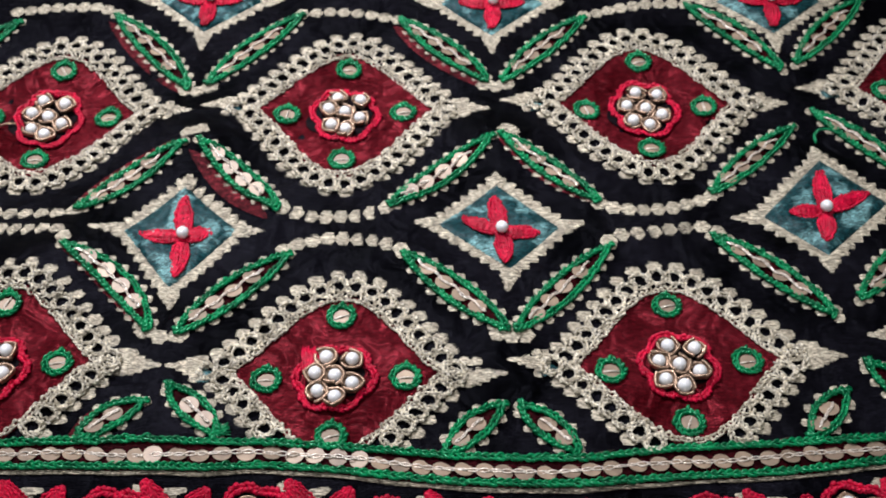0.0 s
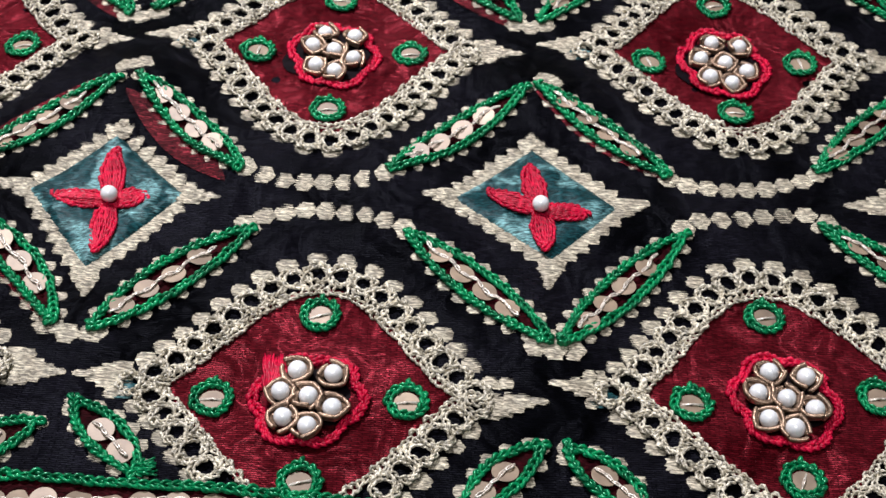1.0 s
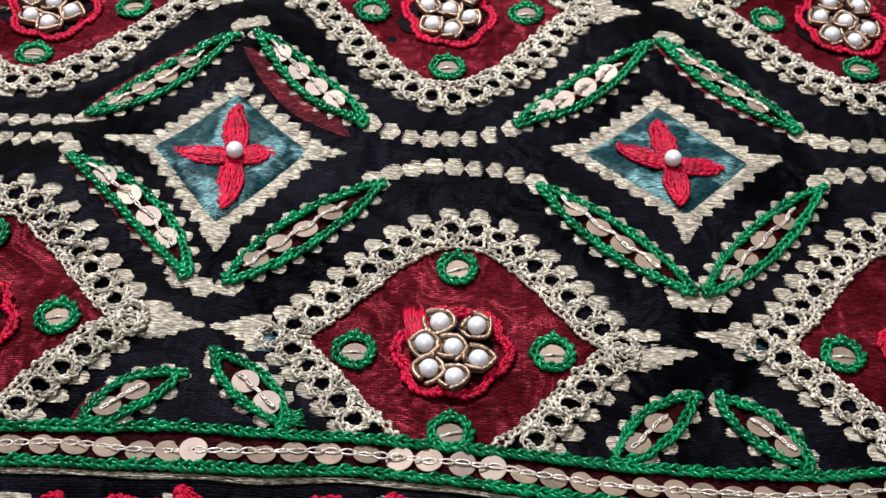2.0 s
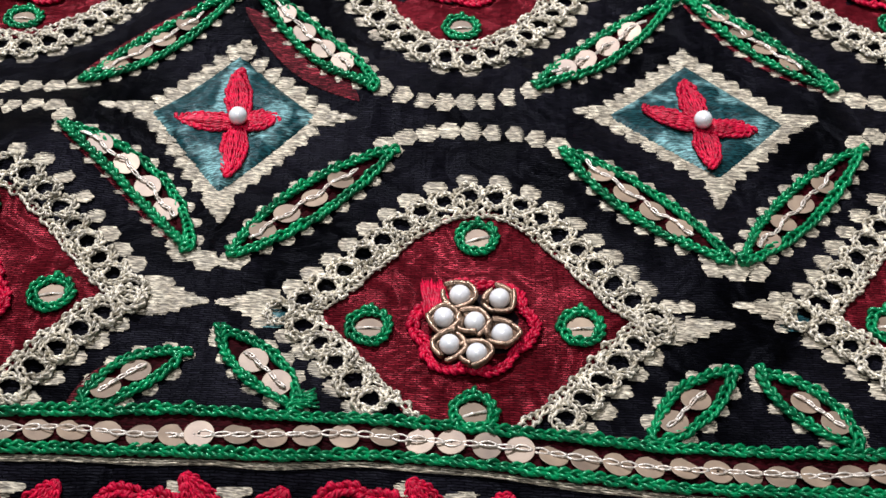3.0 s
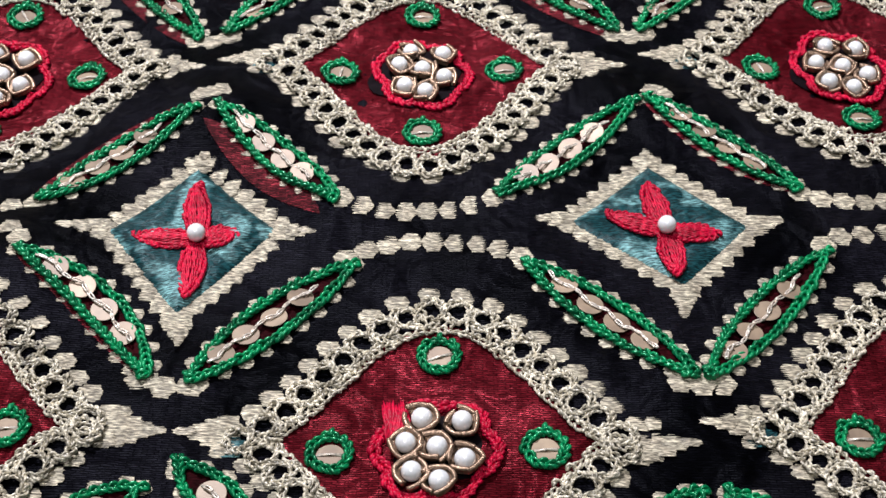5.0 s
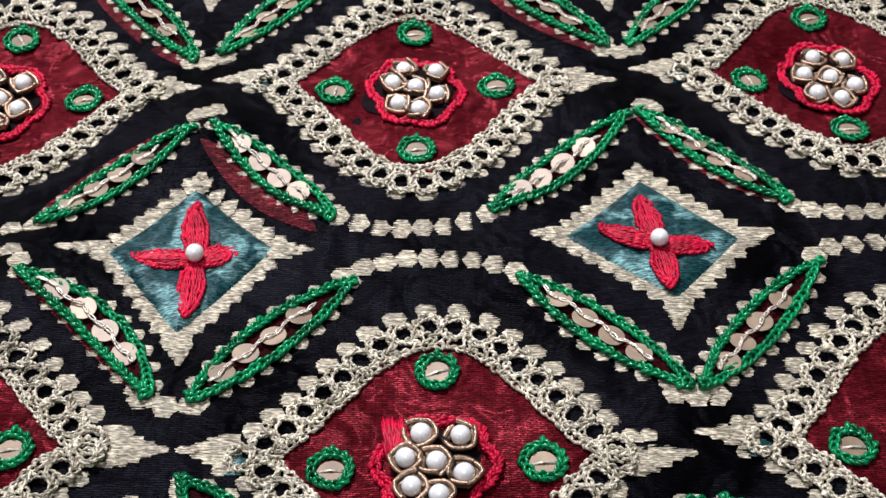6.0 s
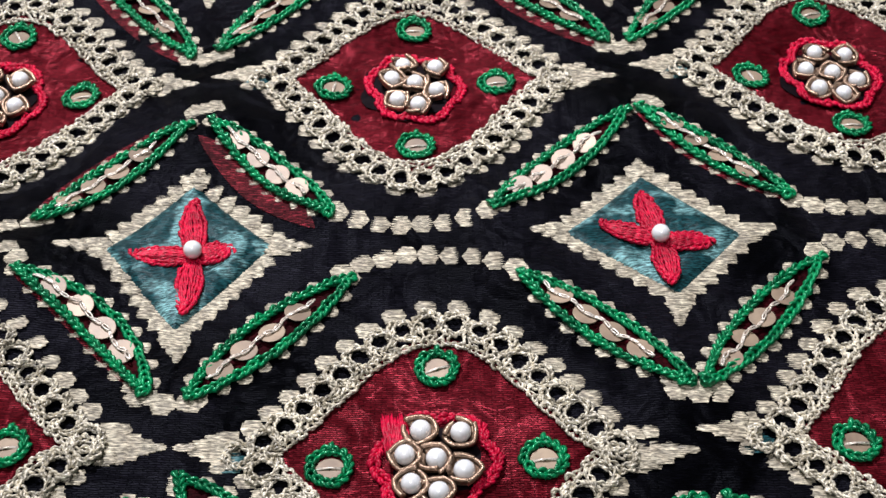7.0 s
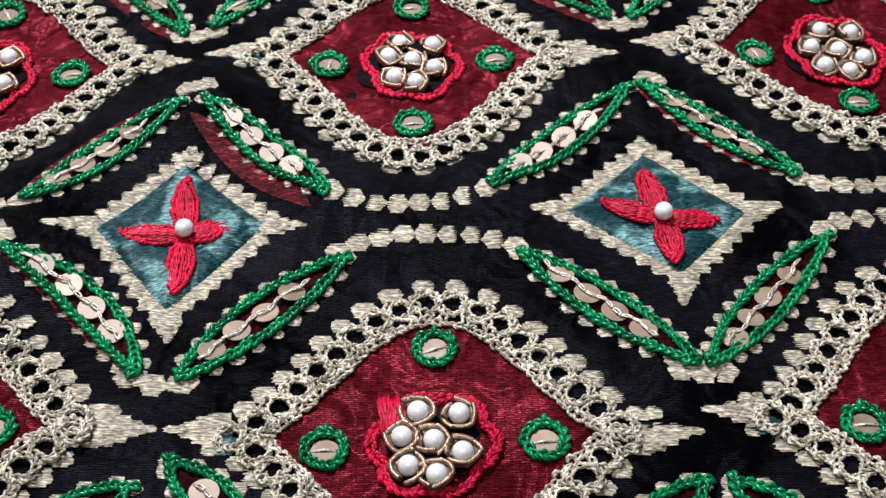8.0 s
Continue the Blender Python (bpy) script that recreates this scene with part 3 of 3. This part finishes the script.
# ---- leaves ----
def leaf(x0, y0, x1, y1, sequins=4, bow=0.6, red=None, wide=3.1, tuft=False, bright=None, loose=None, knot=None):
    a, b = np.array([x0, y0], float), np.array([x1, y1], float)
    d = b - a
    length = np.linalg.norm(d)
    d /= length
    nrm = np.array([-d[1], d[0]])

    def at(s_, w_):
        s_, w_ = np.asarray(s_, float), np.asarray(w_, float)
        return a + (s_ * length)[..., None] * d + (w_ + bow * np.sin(np.pi * s_))[..., None] * nrm

    mid = at(0.5, 0.0)
    many = "four" if sequins == 4 else "two"
    ob = thing("leaf_motif", mid[0], mid[1], "emerald chain-stitched leaf holding %s champagne sequins on black satin" % many, "embroidered leaf",
               "long leaves" if sequins == 4 else "small leaves")
    prof = np.linspace(0, 1, 31)
    half = wide * np.sin(np.pi * prof) ** 0.75
    s = Shape()
    ss, kk = np.meshgrid(prof, np.linspace(-1, 1, 9), indexing="ij")
    sheet(s, at(ss, kk * half[:, None]), 0.22, 0.05)
    part("leaf_panel", s, leaf_ground, ob, "very dark red satin ground")
    if red:
        s = Shape()
        sheet(s, at(ss, kk * half[:, None] * 1.15) + np.array(red), 0.12, 0.08)
        part("print_shadow", s, red_print, ob, "dark red woven shadow beside the leaf")
    # woven flecks along both sides
    n = max(3, int(length / 3.5))
    for side in (-1, 1):
        for i in range(n):
            f = (i + 0.5 + 0.25 * side) / n
            if 0.03 < f < 0.99:
                p = at(f, side * (wide * math.sin(math.pi * f) ** 0.75 + 0.95))
                dome(ob, p[0], p[1] + 0.3, rng.uniform(0.95, 1.4), rng.uniform(0.9, 1.35), math.atan2(d[1], d[0]) * 0.3 + rng.uniform(-0.3, 0.3), 3.5)
    for f in (-0.03, 1.03):
        p = at(f, 0.0)
        dome(ob, p[0], p[1], 1.7, 1.2, math.atan2(d[1], d[0]), 2.6)
    # chain
    s = Shape()
    up = at(prof, half)
    down = at(prof, -half)
    chain(s, np.vstack([up, down[::-1][1:]]), 1.42, 0.34, 0.52, 0.1, False, 0.07, plies=2)
    if tuft:
        for k in range(30):
            g0 = rng.uniform(-0.5, 0.6)
            p0 = np.array([x1 + rng.uniform(-1.4, 1.2), y1 + 0.8 + rng.uniform(-1.0, 1.2), 0.8])
            v_, f_ = tube(np.linspace(p0, p0 + np.array([2.2 * math.cos(g0), 1.6 * math.sin(g0), rng.uniform(0, 1.0)]), 4), 0.2, 5)
            s.add(v_, f_)
    if knot is not None:
        # a lump of thread where the chain was fastened off
        end = at(knot, 0.0)
        for k in range(7):
            b = rng.uniform(0, 6.28)
            a_ = np.linspace(b, b + 3.6, 9)
            size = rng.uniform(0.5, 0.95)
            s.add(*rope(np.c_[end[0] + size * np.cos(a_), end[1] + 0.8 * size * np.sin(a_), 0.55 + 0.16 * k + 0.25 * np.sin(a_)], 0.38, 2, 2.0))
    part("chain_outline", s, green_thread, ob, "glossy emerald thread")
    # sequins with their thread
    first, last = ((0.21, 0.71) if x1 > x0 else (0.31, 0.80)) if sequins == 4 else (0.44, 0.74)
    for i in range(sequins):
        f = first + (last - first) * i / (sequins - 1) + rng.uniform(-0.008, 0.008)
        p = at(f, rng.uniform(-0.25, 0.25))
        # some leaves hold their sequins towards the lamp
        tilt = (bright[0] + rng.uniform(-0.06, 0.06), bright[1] + rng.uniform(-0.06, 0.06)) if bright else (-0.14 + rng.uniform(-0.10, 0.10), rng.uniform(-0.08, 0.16))
        piece("sequin", SEQUIN, p[0], p[1], 0.95, ob, 0.0, tilt, "champagne sequin", 1.07)
    s = Shape()
    f = np.linspace(first - 0.10, last + 0.08, 20)
    line = np.c_[at(f, (0.5 if sequins == 4 else 0.15) * np.sin(f * 33 + rng.uniform(0, 6)) + 0.15 * np.sin(f * 71)), 0.25 + 0.1 * np.sin(f * 60)]
    zari_chain(s, line, 1.9, 0.21, 0.155, 1.0)
    part("thread", s, zari_thread, ob, "silvery metallic thread")
    if loose:
        s = Shape()
        p = np.array(loose, float)
        k = np.linspace(0, len(p) - 1, 24)
        line = np.c_[np.interp(k, range(len(p)), p[:, 0]), np.interp(k, range(len(p)), p[:, 1]), 0.6 + 0.9 * np.sin(np.linspace(0.3, np.pi, 24))]
        line[1:-1] = (line[:-2] + line[1:-1] + line[2:]) / 3
        s.add(*rope(line, 0.42, 3, 5.0))
        part("loose_thread", s, green_thread, ob, "loose end of emerald thread")
    return ob


# ---- teal diamonds with red crosses ----
def lens(p0, p1, wide, n=13, blunt=0.08):
    p0, p1 = np.asarray(p0, float), np.asarray(p1, float)
    d = p1 - p0
    nrm = np.array([-d[1], d[0]]) / np.linalg.norm(d)
    s_ = np.linspace(0, 1, n)
    w_ = wide * np.sin(np.pi * (blunt + (1 - blunt) * s_)) ** 0.8
    return p0 + s_[:, None] * d, w_, nrm


def diamond(c, corners, spikes, petals):
    """corners, spikes and petal tips: north, west, south, east."""
    ob = thing("diamond_patch", c[0], c[1], "teal velvet diamond patch with crimson four-petal cross and one pearl", "embroidered patch", "teal diamonds")
    n_, w_, s_, e_ = [np.array(p, float) for p in corners]
    u, v = np.meshgrid(np.linspace(0, 1, 33), np.linspace(0, 1, 33))
    g = (n_ * ((1 - u) * (1 - v))[..., None] + w_ * (u * (1 - v))[..., None] + s_ * (u * v)[..., None] + e_ * ((1 - u) * v)[..., None])
    s = Shape()
    # padded, pulled down where the cross is sewn on
    rim = np.minimum(np.minimum(u, 1 - u), np.minimum(v, 1 - v))
    away = np.hypot(g[..., 0] - c[0], g[..., 1] - c[1])
    pad = 0.15 + 1.2 * np.clip(rim / 0.16, 0, 1) ** 0.5 - 1.0 * np.exp(-(away / 4.5) ** 2)
    pad += [[0.6 * noise.noise((x / 5.0, y / 5.0, 3.7)) * min(1.0, r * 8) for (x, y), r in zip(line, edge)] for line, edge in zip(g, rim)]
    tv, tf = np.c_[g.reshape(-1, 2), pad.ravel()], [(i * 33 + k, i * 33 + k + 1, (i + 1) * 33 + k + 1, (i + 1) * 33 + k) for i in range(32) for k in range(32)]
    s.add(tv, tf)
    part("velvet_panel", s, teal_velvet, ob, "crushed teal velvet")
    ring = [n_, w_, s_, e_]
    mid = sum(ring) / 4
    for i in range(4):
        p, q = ring[i], ring[(i + 1) % 4]
        d = q - p
        ln = np.linalg.norm(d)
        d /= ln
        out = np.array([-d[1], d[0]])
        if np.dot(out, (p + q) / 2 - mid) < 0:
            out = -out
        k = int(ln / 3.0)
        for j in range(k + 1):
            b = p + d * ln * j / k
            dome(ob, *(b + out * 0.5), 2.3, 1.3, math.atan2(d[1], d[0]), 3)
            dome(ob, *(b + out * 1.7 + (0, 0.3)), rng.uniform(1.2, 1.6), rng.uniform(1.2, 1.6), 0.0, 5)
    for p, q in zip(ring, spikes):
        q = np.array(q, float)
        d = q - p
        for f, r1, r2 in ((0.35, 2.6, 2.3), (0.65, 2.2, 1.5), (0.95, 1.7, 0.8)):
            b = p + d * f
            dome(ob, b[0], b[1], r1, r2, math.atan2(d[1], d[0]), 2.2)
    for tip in petals:
        tip = np.array(tip, float)
        start = np.array(c, float) + (tip - np.array(c)) * 0.06
        line, w, nrm = lens(start, tip, 1.7)
        s = Shape()
        chain(s, np.vstack([line + w[:, None] * nrm, (line - w[:, None] * nrm)[::-1]]), 1.15, 0.28, 0.36, 1.0, False, 0.08)
        for k in np.linspace(-0.78, 0.78, 8):
            sway = 0.12 * np.sin(np.linspace(0, 5, len(line)) + rng.uniform(0, 6))
            laid = line + (k * w + sway)[:, None] * nrm
            crown = 1.5 + 0.55 * (1 - k * k) + rng.uniform(-0.12, 0.12)
            s.add(*rope(np.c_[laid, crown * np.sin(np.pi * np.linspace(0.22, 0.86, len(line))) ** 0.5], 0.27, 2, 3.0))
        grid = np.stack([line - w[:, None] * nrm * 0.8, line, line + w[:, None] * nrm * 0.8], 1)
        sheet(s, grid, 1.3)
        part("petal", s, red_thread, ob, "crimson chain-stitched petal")
    piece("pearl", CROSS_PEARL, c[0], c[1], 3.2, ob, rng.uniform(0, 6), label="small white pearl bead")
    return ob


# place, whether the band cuts it, lean, and how tall it is beside the lowest one
MEDALLIONS = ((0.4, -1.1, True, 0.0, 1.0), (79.1, 3.4, True, 0.065, 1.0), (-79.2, 0.3, True, 0.0, 1.0),
              (-3.0, 89.3, False, 0.02, 1.13), (78.5, 93.4, False, 0.03, 1.06), (-83.8, 88.0, False, 0.0, 1.06),
              (160.5, 101.0, False, 0.05, 1.06), (163.5, 13.0, True, 0.07, 1.0))
for cx, cy, cut, lean, tall in MEDALLIONS:
    medallion(cx, cy, cut, lean, tall, tuft=(cx == 0.4), stray=(cx == -83.8))

# both tips, bow, half width, and where a red shadow lies beside it
LONG_LEAVES = ((-68.3, 34.9, -44.2, 11.2, 3.2, 2.9, (-0.8, -0.5)), (-14.2, 35.4, -37.7, 10.0, -0.8, 3.5, None), (-45.0, 72.6, -68.6, 50.2, -0.3, 2.9, (-1.6, 2.0)),
               (-40.0, 73.4, -17.5, 50.5, 0.4, 2.9, (-2.6, -3.4)), (15.1, 33.9, 39.6, 11.0, 0.9, 3.2, None), (65.2, 38.8, 42.2, 10.9, -0.6, 3.1, None),
               (36.2, 77.2, 10.8, 51.0, -0.4, 3.0, None), (39.4, 77.9, 63.9, 55.5, -0.3, 2.5, (-0.9, -0.9)), (92.0, 43.3, 117.8, 18.3, 0.5, 3.0, None),
               (147.0, 46.0, 124.8, 23.4, -0.6, 3.1, None), (117.1, 84.3, 93.3, 59.1, -0.4, 2.9, None), (124.1, 90.5, 147.0, 64.0, 0.4, 2.6, None))
for x0, y0, x1, y1, bow, wide, red in LONG_LEAVES:
    leaf(x0, y0, x1, y1, 4, bow, red, wide, bright={-40.0: (0.19, -0.06), 36.2: (0.21, -0.20), -68.3: (0.15, 0.04)}.get(x0), knot={15.1: 1.0, 39.4: 0.0, 65.2: 1.0}.get(x0),
         loose=((122.6, 77.6), (122.3, 80.2), (124.1, 82.4), (126.9, 82.6), (129.9, 81.1)) if x0 == 124.1 else None)
TOP_LEAVES = ((-72.2, 129.5, -47.0, 98.2), (-18.8, 130.6, -41.9, 99.5), (10.6, 128.8, 35.5, 102.0), (63.2, 130.0, 39.8, 102.0),
              (94.2, 136.5, 117.9, 108.9), (145.1, 139.6, 122.7, 111.4), (-100.6, 126.0, -125.0, 97.0))
for i, (x0, y0, x1, y1) in enumerate(TOP_LEAVES):
    leaf(x0, y0, x1, y1, 4, 0.8 if x1 > x0 else -0.6, (-2.2, -2.0) if i in (0, 2) else None)
SMALL_LEAVES = ((-42.4, -10.2, -55.2, -19.9, (-2.5, -0.8)), (-37.2, -5.6, -24.6, -19.2, None), (38.3, -9.3, 26.0, -22.2, None),
                (42.7, -9.6, 55.0, -21.8, None), (115.9, -4.3, 106.8, -17.4, None), (122.5, 3.5, 135.0, -11.5, None))
for x0, y0, x1, y1, red in SMALL_LEAVES:
    leaf(x0, y0, x1, y1, 2, 0.3 if x1 > x0 else -0.3, red, 2.9, tuft=(x0 == -37.2), bright=(0.07, -0.03) if x0 == -37.2 else None)

diamond((-40.4, 41.0), ((-42.3, 58.9), (-55.8, 42.6), (-41.8, 25.0), (-27.4, 44.2)),
        ((-41.6, 62.3), (-63.4, 43.3), (-40.6, 19.2), (-21.9, 43.7)), ((-42.0, 53.8), (-50.6, 40.9), (-40.6, 28.4), (-34.2, 42.8)))
diamond((38.9, 43.2), ((37.6, 61.0), (22.6, 45.4), (40.9, 31.8), (53.4, 45.8)),
        ((37.6, 64.2), (17.9, 45.9), (40.1, 25.7), (58.6, 47.6)), ((36.9, 55.4), (29.5, 47.2), (39.9, 33.4), (47.6, 43.0)))
diamond((120.6, 51.6), ((122.5, 71.5), (105.0, 50.2), (119.4, 37.4), (137.5, 56.0)),
        ((121.7, 75.6), (98.2, 50.2), (119.4, 33.2), (143.5, 58.0)), ((121.4, 65.6), (112.2, 50.8), (119.6, 41.8), (132.3, 58.4)))
for cx, cy in ((-45.6, 136.0), (37.4, 135.2), (118.6, 137.0)):
    diamond((cx, cy), ((cx - 1.5, cy + 17.5), (cx - 15.5, cy + 1.5), (cx - 0.6, cy - 13.0), (cx + 15.0, cy + 2.0)),
            ((cx - 1.5, cy + 21.5), (cx - 22.0, cy + 3.0), (cx - 0.4, cy - 19.8), (cx + 19.5, cy + 3.0)),
            ((cx - 1.0, cy + 11.5), (cx - 9.5, cy + 0.8), (cx - 0.4, cy - 10.6), (cx + 8.6, cy + 1.2)))

# ---- woven lines of flecks between the leaves ----
LINES = (((-15.2, 37.2), (-13.4, 38.4), (-9.8, 39.5), (-5.8, 40.8), (-1.3, 40.8), (3.2, 40.0), (7.7, 39.1), (14.0, 35.8)),
         ((-16.6, 50.2), (-13.7, 48.9), (-10.7, 47.9), (-7.0, 47.8), (-2.4, 48.2), (2.3, 48.0), (5.0, 48.2), (9.7, 50.0)),
         ((65.4, 40.4), (67.5, 42.6), (75.9, 44.4), (83.2, 46.2), (89.6, 46.8), (93.0, 44.8)),
         ((63.8, 54.2), (66.0, 53.0), (73.7, 52.2), (82.4, 53.3), (89.8, 56.0), (93.0, 58.2)),
         ((-98.0, 42.0), (-86.8, 43.0), (-79.0, 41.6), (-71.6, 41.0), (-69.5, 38.0)), ((-98.0, 50.0), (-88.2, 48.9), (-80.7, 48.1), (-72.7, 47.9), (-69.5, 48.9)),
         ((-18.4, 131.6), (-9.3, 132.6), (0.7, 131.4), (9.8, 129.0)), ((63.8, 131.2), (75.1, 135.6), (83.5, 137.7), (94.0, 137.6)),
         ((-102.0, 131.0), (-90.2, 133.4), (-78.0, 134.0), (-72.5, 130.6)),
         ((-45.6, 10.0), (-43.5, 8.6), (-40.0, 8.2), (-37.0, 8.8)), ((37.5, 9.2), (40.5, 8.7), (44.0, 9.2)),
         ((-44.0, 76.5), (-40.6, 78.2)), ((40.2, 80.6), (42.0, 79.4)), ((-48.0, 97.0), (-44.5, 96.2), (-41.0, 97.6)),
         ((34.5, 100.0), (38.0, 99.2), (41.0, 100.4)))
for line in LINES:
    q = resample(line, 3.95)
    for x, y in q:
        dome(cloth, x, y + 0.5, 2.24 + rng.uniform(-0.1, 0.12), 2.1 + rng.uniform(-0.2, 0.2), 0.0, 1.0)

# ---- the green band with its sequins ----
band = thing("sequin_band", 0, -25, "emerald-edged band of champagne sequins along the hem of the cloth", "embroidered band")
bx = np.arange(-131, 211, 1.5)
top, mid, low_ = [smooth_line(BAND_X, ys_, bx) for ys_ in (BAND_TOP, BAND_MID, BAND_LOW)]
s = Shape()
rows = np.stack([np.c_[bx, top + (low_ - top) * k] for k in np.linspace(-0.05, 1.12, 8)], 0)
sheet(s, rows[::-1], 0.55, 0.08)
part("band_strip", s, leaf_ground, band, "dark red satin strip")
s = Shape()
chain(s, np.c_[bx, low_ - 1.25], 1.9, 0.07, 0.15, 0.2, False, 0.05, 5, 4, 1)
part("hem_stitch", s, cream_weave, band, "thin cream hem stitching")
s = Shape()
chain(s, np.c_[bx, top + 0.95], 2.3, 0.05, 0.11, 0.25, False, 0.10, 5, 4, 1)
part("hem_stitch", s, hem_tape, band, "thin pale stitching above the chain")
s = Shape()
rows = np.stack([np.c_[bx, low_ - 0.5 - k + 0.12 * np.sin(bx / 3.1)] for k in np.linspace(0.0, 1.25, 5)], 0)
sheet(s, rows[::-1], 0.42, 0.10, 2.0)
part("hem_tape", s, hem_tape, band, "greyish beige woven tape edge")
for edge_ in (top, low_):
    s = Shape()
    chain(s, np.c_[bx, edge_], 1.65, 0.42, 0.49, 0.45, False, 0.08, plies=2)
    part("chain_edge", s, green_thread, band, "glossy emerald crocheted edge")
NEAR_SEQUINS = (-55.4, -50.5, -45.4, -40.9, -37.3, -32.0, -27.3, -22.6, -17.5, -11.9, -6.9, -2.5, 2.5, 7.1, 11.8, 16.2, 20.7, 25.1, 30.0, 34.5, 38.5, 43.0, 47.8, 53.0)
spots = [x + rng.uniform(-0.4, 0.4) for x in np.arange(-129.0, -58.0, 4.9)] + list(NEAR_SEQUINS) + [x + rng.uniform(-0.4, 0.4) for x in np.arange(57.6, 210.0, 4.8)]
for x in spots:
    y = float(np.interp(x, bx, mid)) + rng.uniform(-0.25, 0.25)
    raised = abs(x + 37.3) < 0.1
    piece("sequin", SEQUIN, x, y, 1.2 if raised else 0.95, band, 0.0,
          (0.04, 0.0) if raised else (rng.uniform(-0.05, 0.12), rng.uniform(-0.16, 0.02)) if -8 < x < 9 else (rng.uniform(-0.30, -0.08), rng.uniform(-0.06, 0.20)), "champagne sequin", 1.04)
s = Shape()
zari_chain(s, np.c_[bx, mid + 0.25 * np.sin(bx / 5.0), 0.1 * np.sin(bx / 2.0)], 2.45, 0.42, 0.155, 1.15)
part("thread", s, zari_thread, band, "silvery metallic chain thread")

# ---- the row of flowers under the band ----
for fx in (-107.0, -76.5, -45.4, -14.6, 15.5, 49.0, 83.6, 113.4, 144.0):
    edge_y = float(smooth_line(BAND_X, BAND_LOW, fx))
    fy = edge_y - 14.4
    fl = thing("pearl_flower", fx, fy, "crimson-edged flower of pearls in gold wire cups below the band", "embroidered flower", "flowers below the band")
    a = np.linspace(0, 2 * np.pi, 120)[:-1]
    r_ = 8.6 + 1.1 * np.abs(np.cos(3 * a + 0.5))
    s = Shape()
    chain(s, np.c_[fx + r_ * np.cos(a), fy + r_ * np.sin(a)], 1.1, 0.38, 0.46, 0.2, True, 0.10)
    part("chain_outline", s, red_thread, fl, "crimson chain-stitched outline")
    for px, py in PEARLS:
        x, y = fx + px + 0.6, fy + py - 0.2
        piece("pearl", PEARL, x, y, 1.9, fl, rng.uniform(0, 6), label="white pearl bead")
        piece("wire_cup", CUPS[rng.randrange(5)], x, y, 0.3, fl, rng.uniform(0, 6), label="coiled antique gold wire")
    vee = thing("leaf_pair", fx + 15.0, edge_y - 5, "pair of crimson satin-stitched leaves below the band", "embroidered leaf", "crimson leaf pairs")
    for x0, y0 in ((fx + 6.6, edge_y - 3.4), (fx + 20.5, edge_y - 4.6)):
        line, w, nrm = lens((x0, y0), (fx + 14.2, edge_y - 14.0), 2.5, 17, 0.0)
        s = Shape()
        for k in (-1, -0.6, -0.2, 0.2, 0.6, 1):
            chain(s, line + (k * w)[:, None] * nrm, 1.0, 0.24, 0.30, 0.2, False, 0.10, plies=2)
        sheet(s, np.stack([line + (k * w)[:, None] * nrm for k in (-1, -0.4, 0.4, 1)], 1), 0.55)
        part("petal", s, red_thread, vee, "crimson chain-stitched leaf")
    dome(vee, fx + 13.5, edge_y - 4.6, 2.4, 1.5, 0, 2.2)
    dome(vee, fx + 12.6, edge_y - 5.6, 1.6, 1.2, 0, 2.2)
    dome(vee, fx + 5.6, edge_y - 4.0, 1.3, 1.5, 0, 2.2)
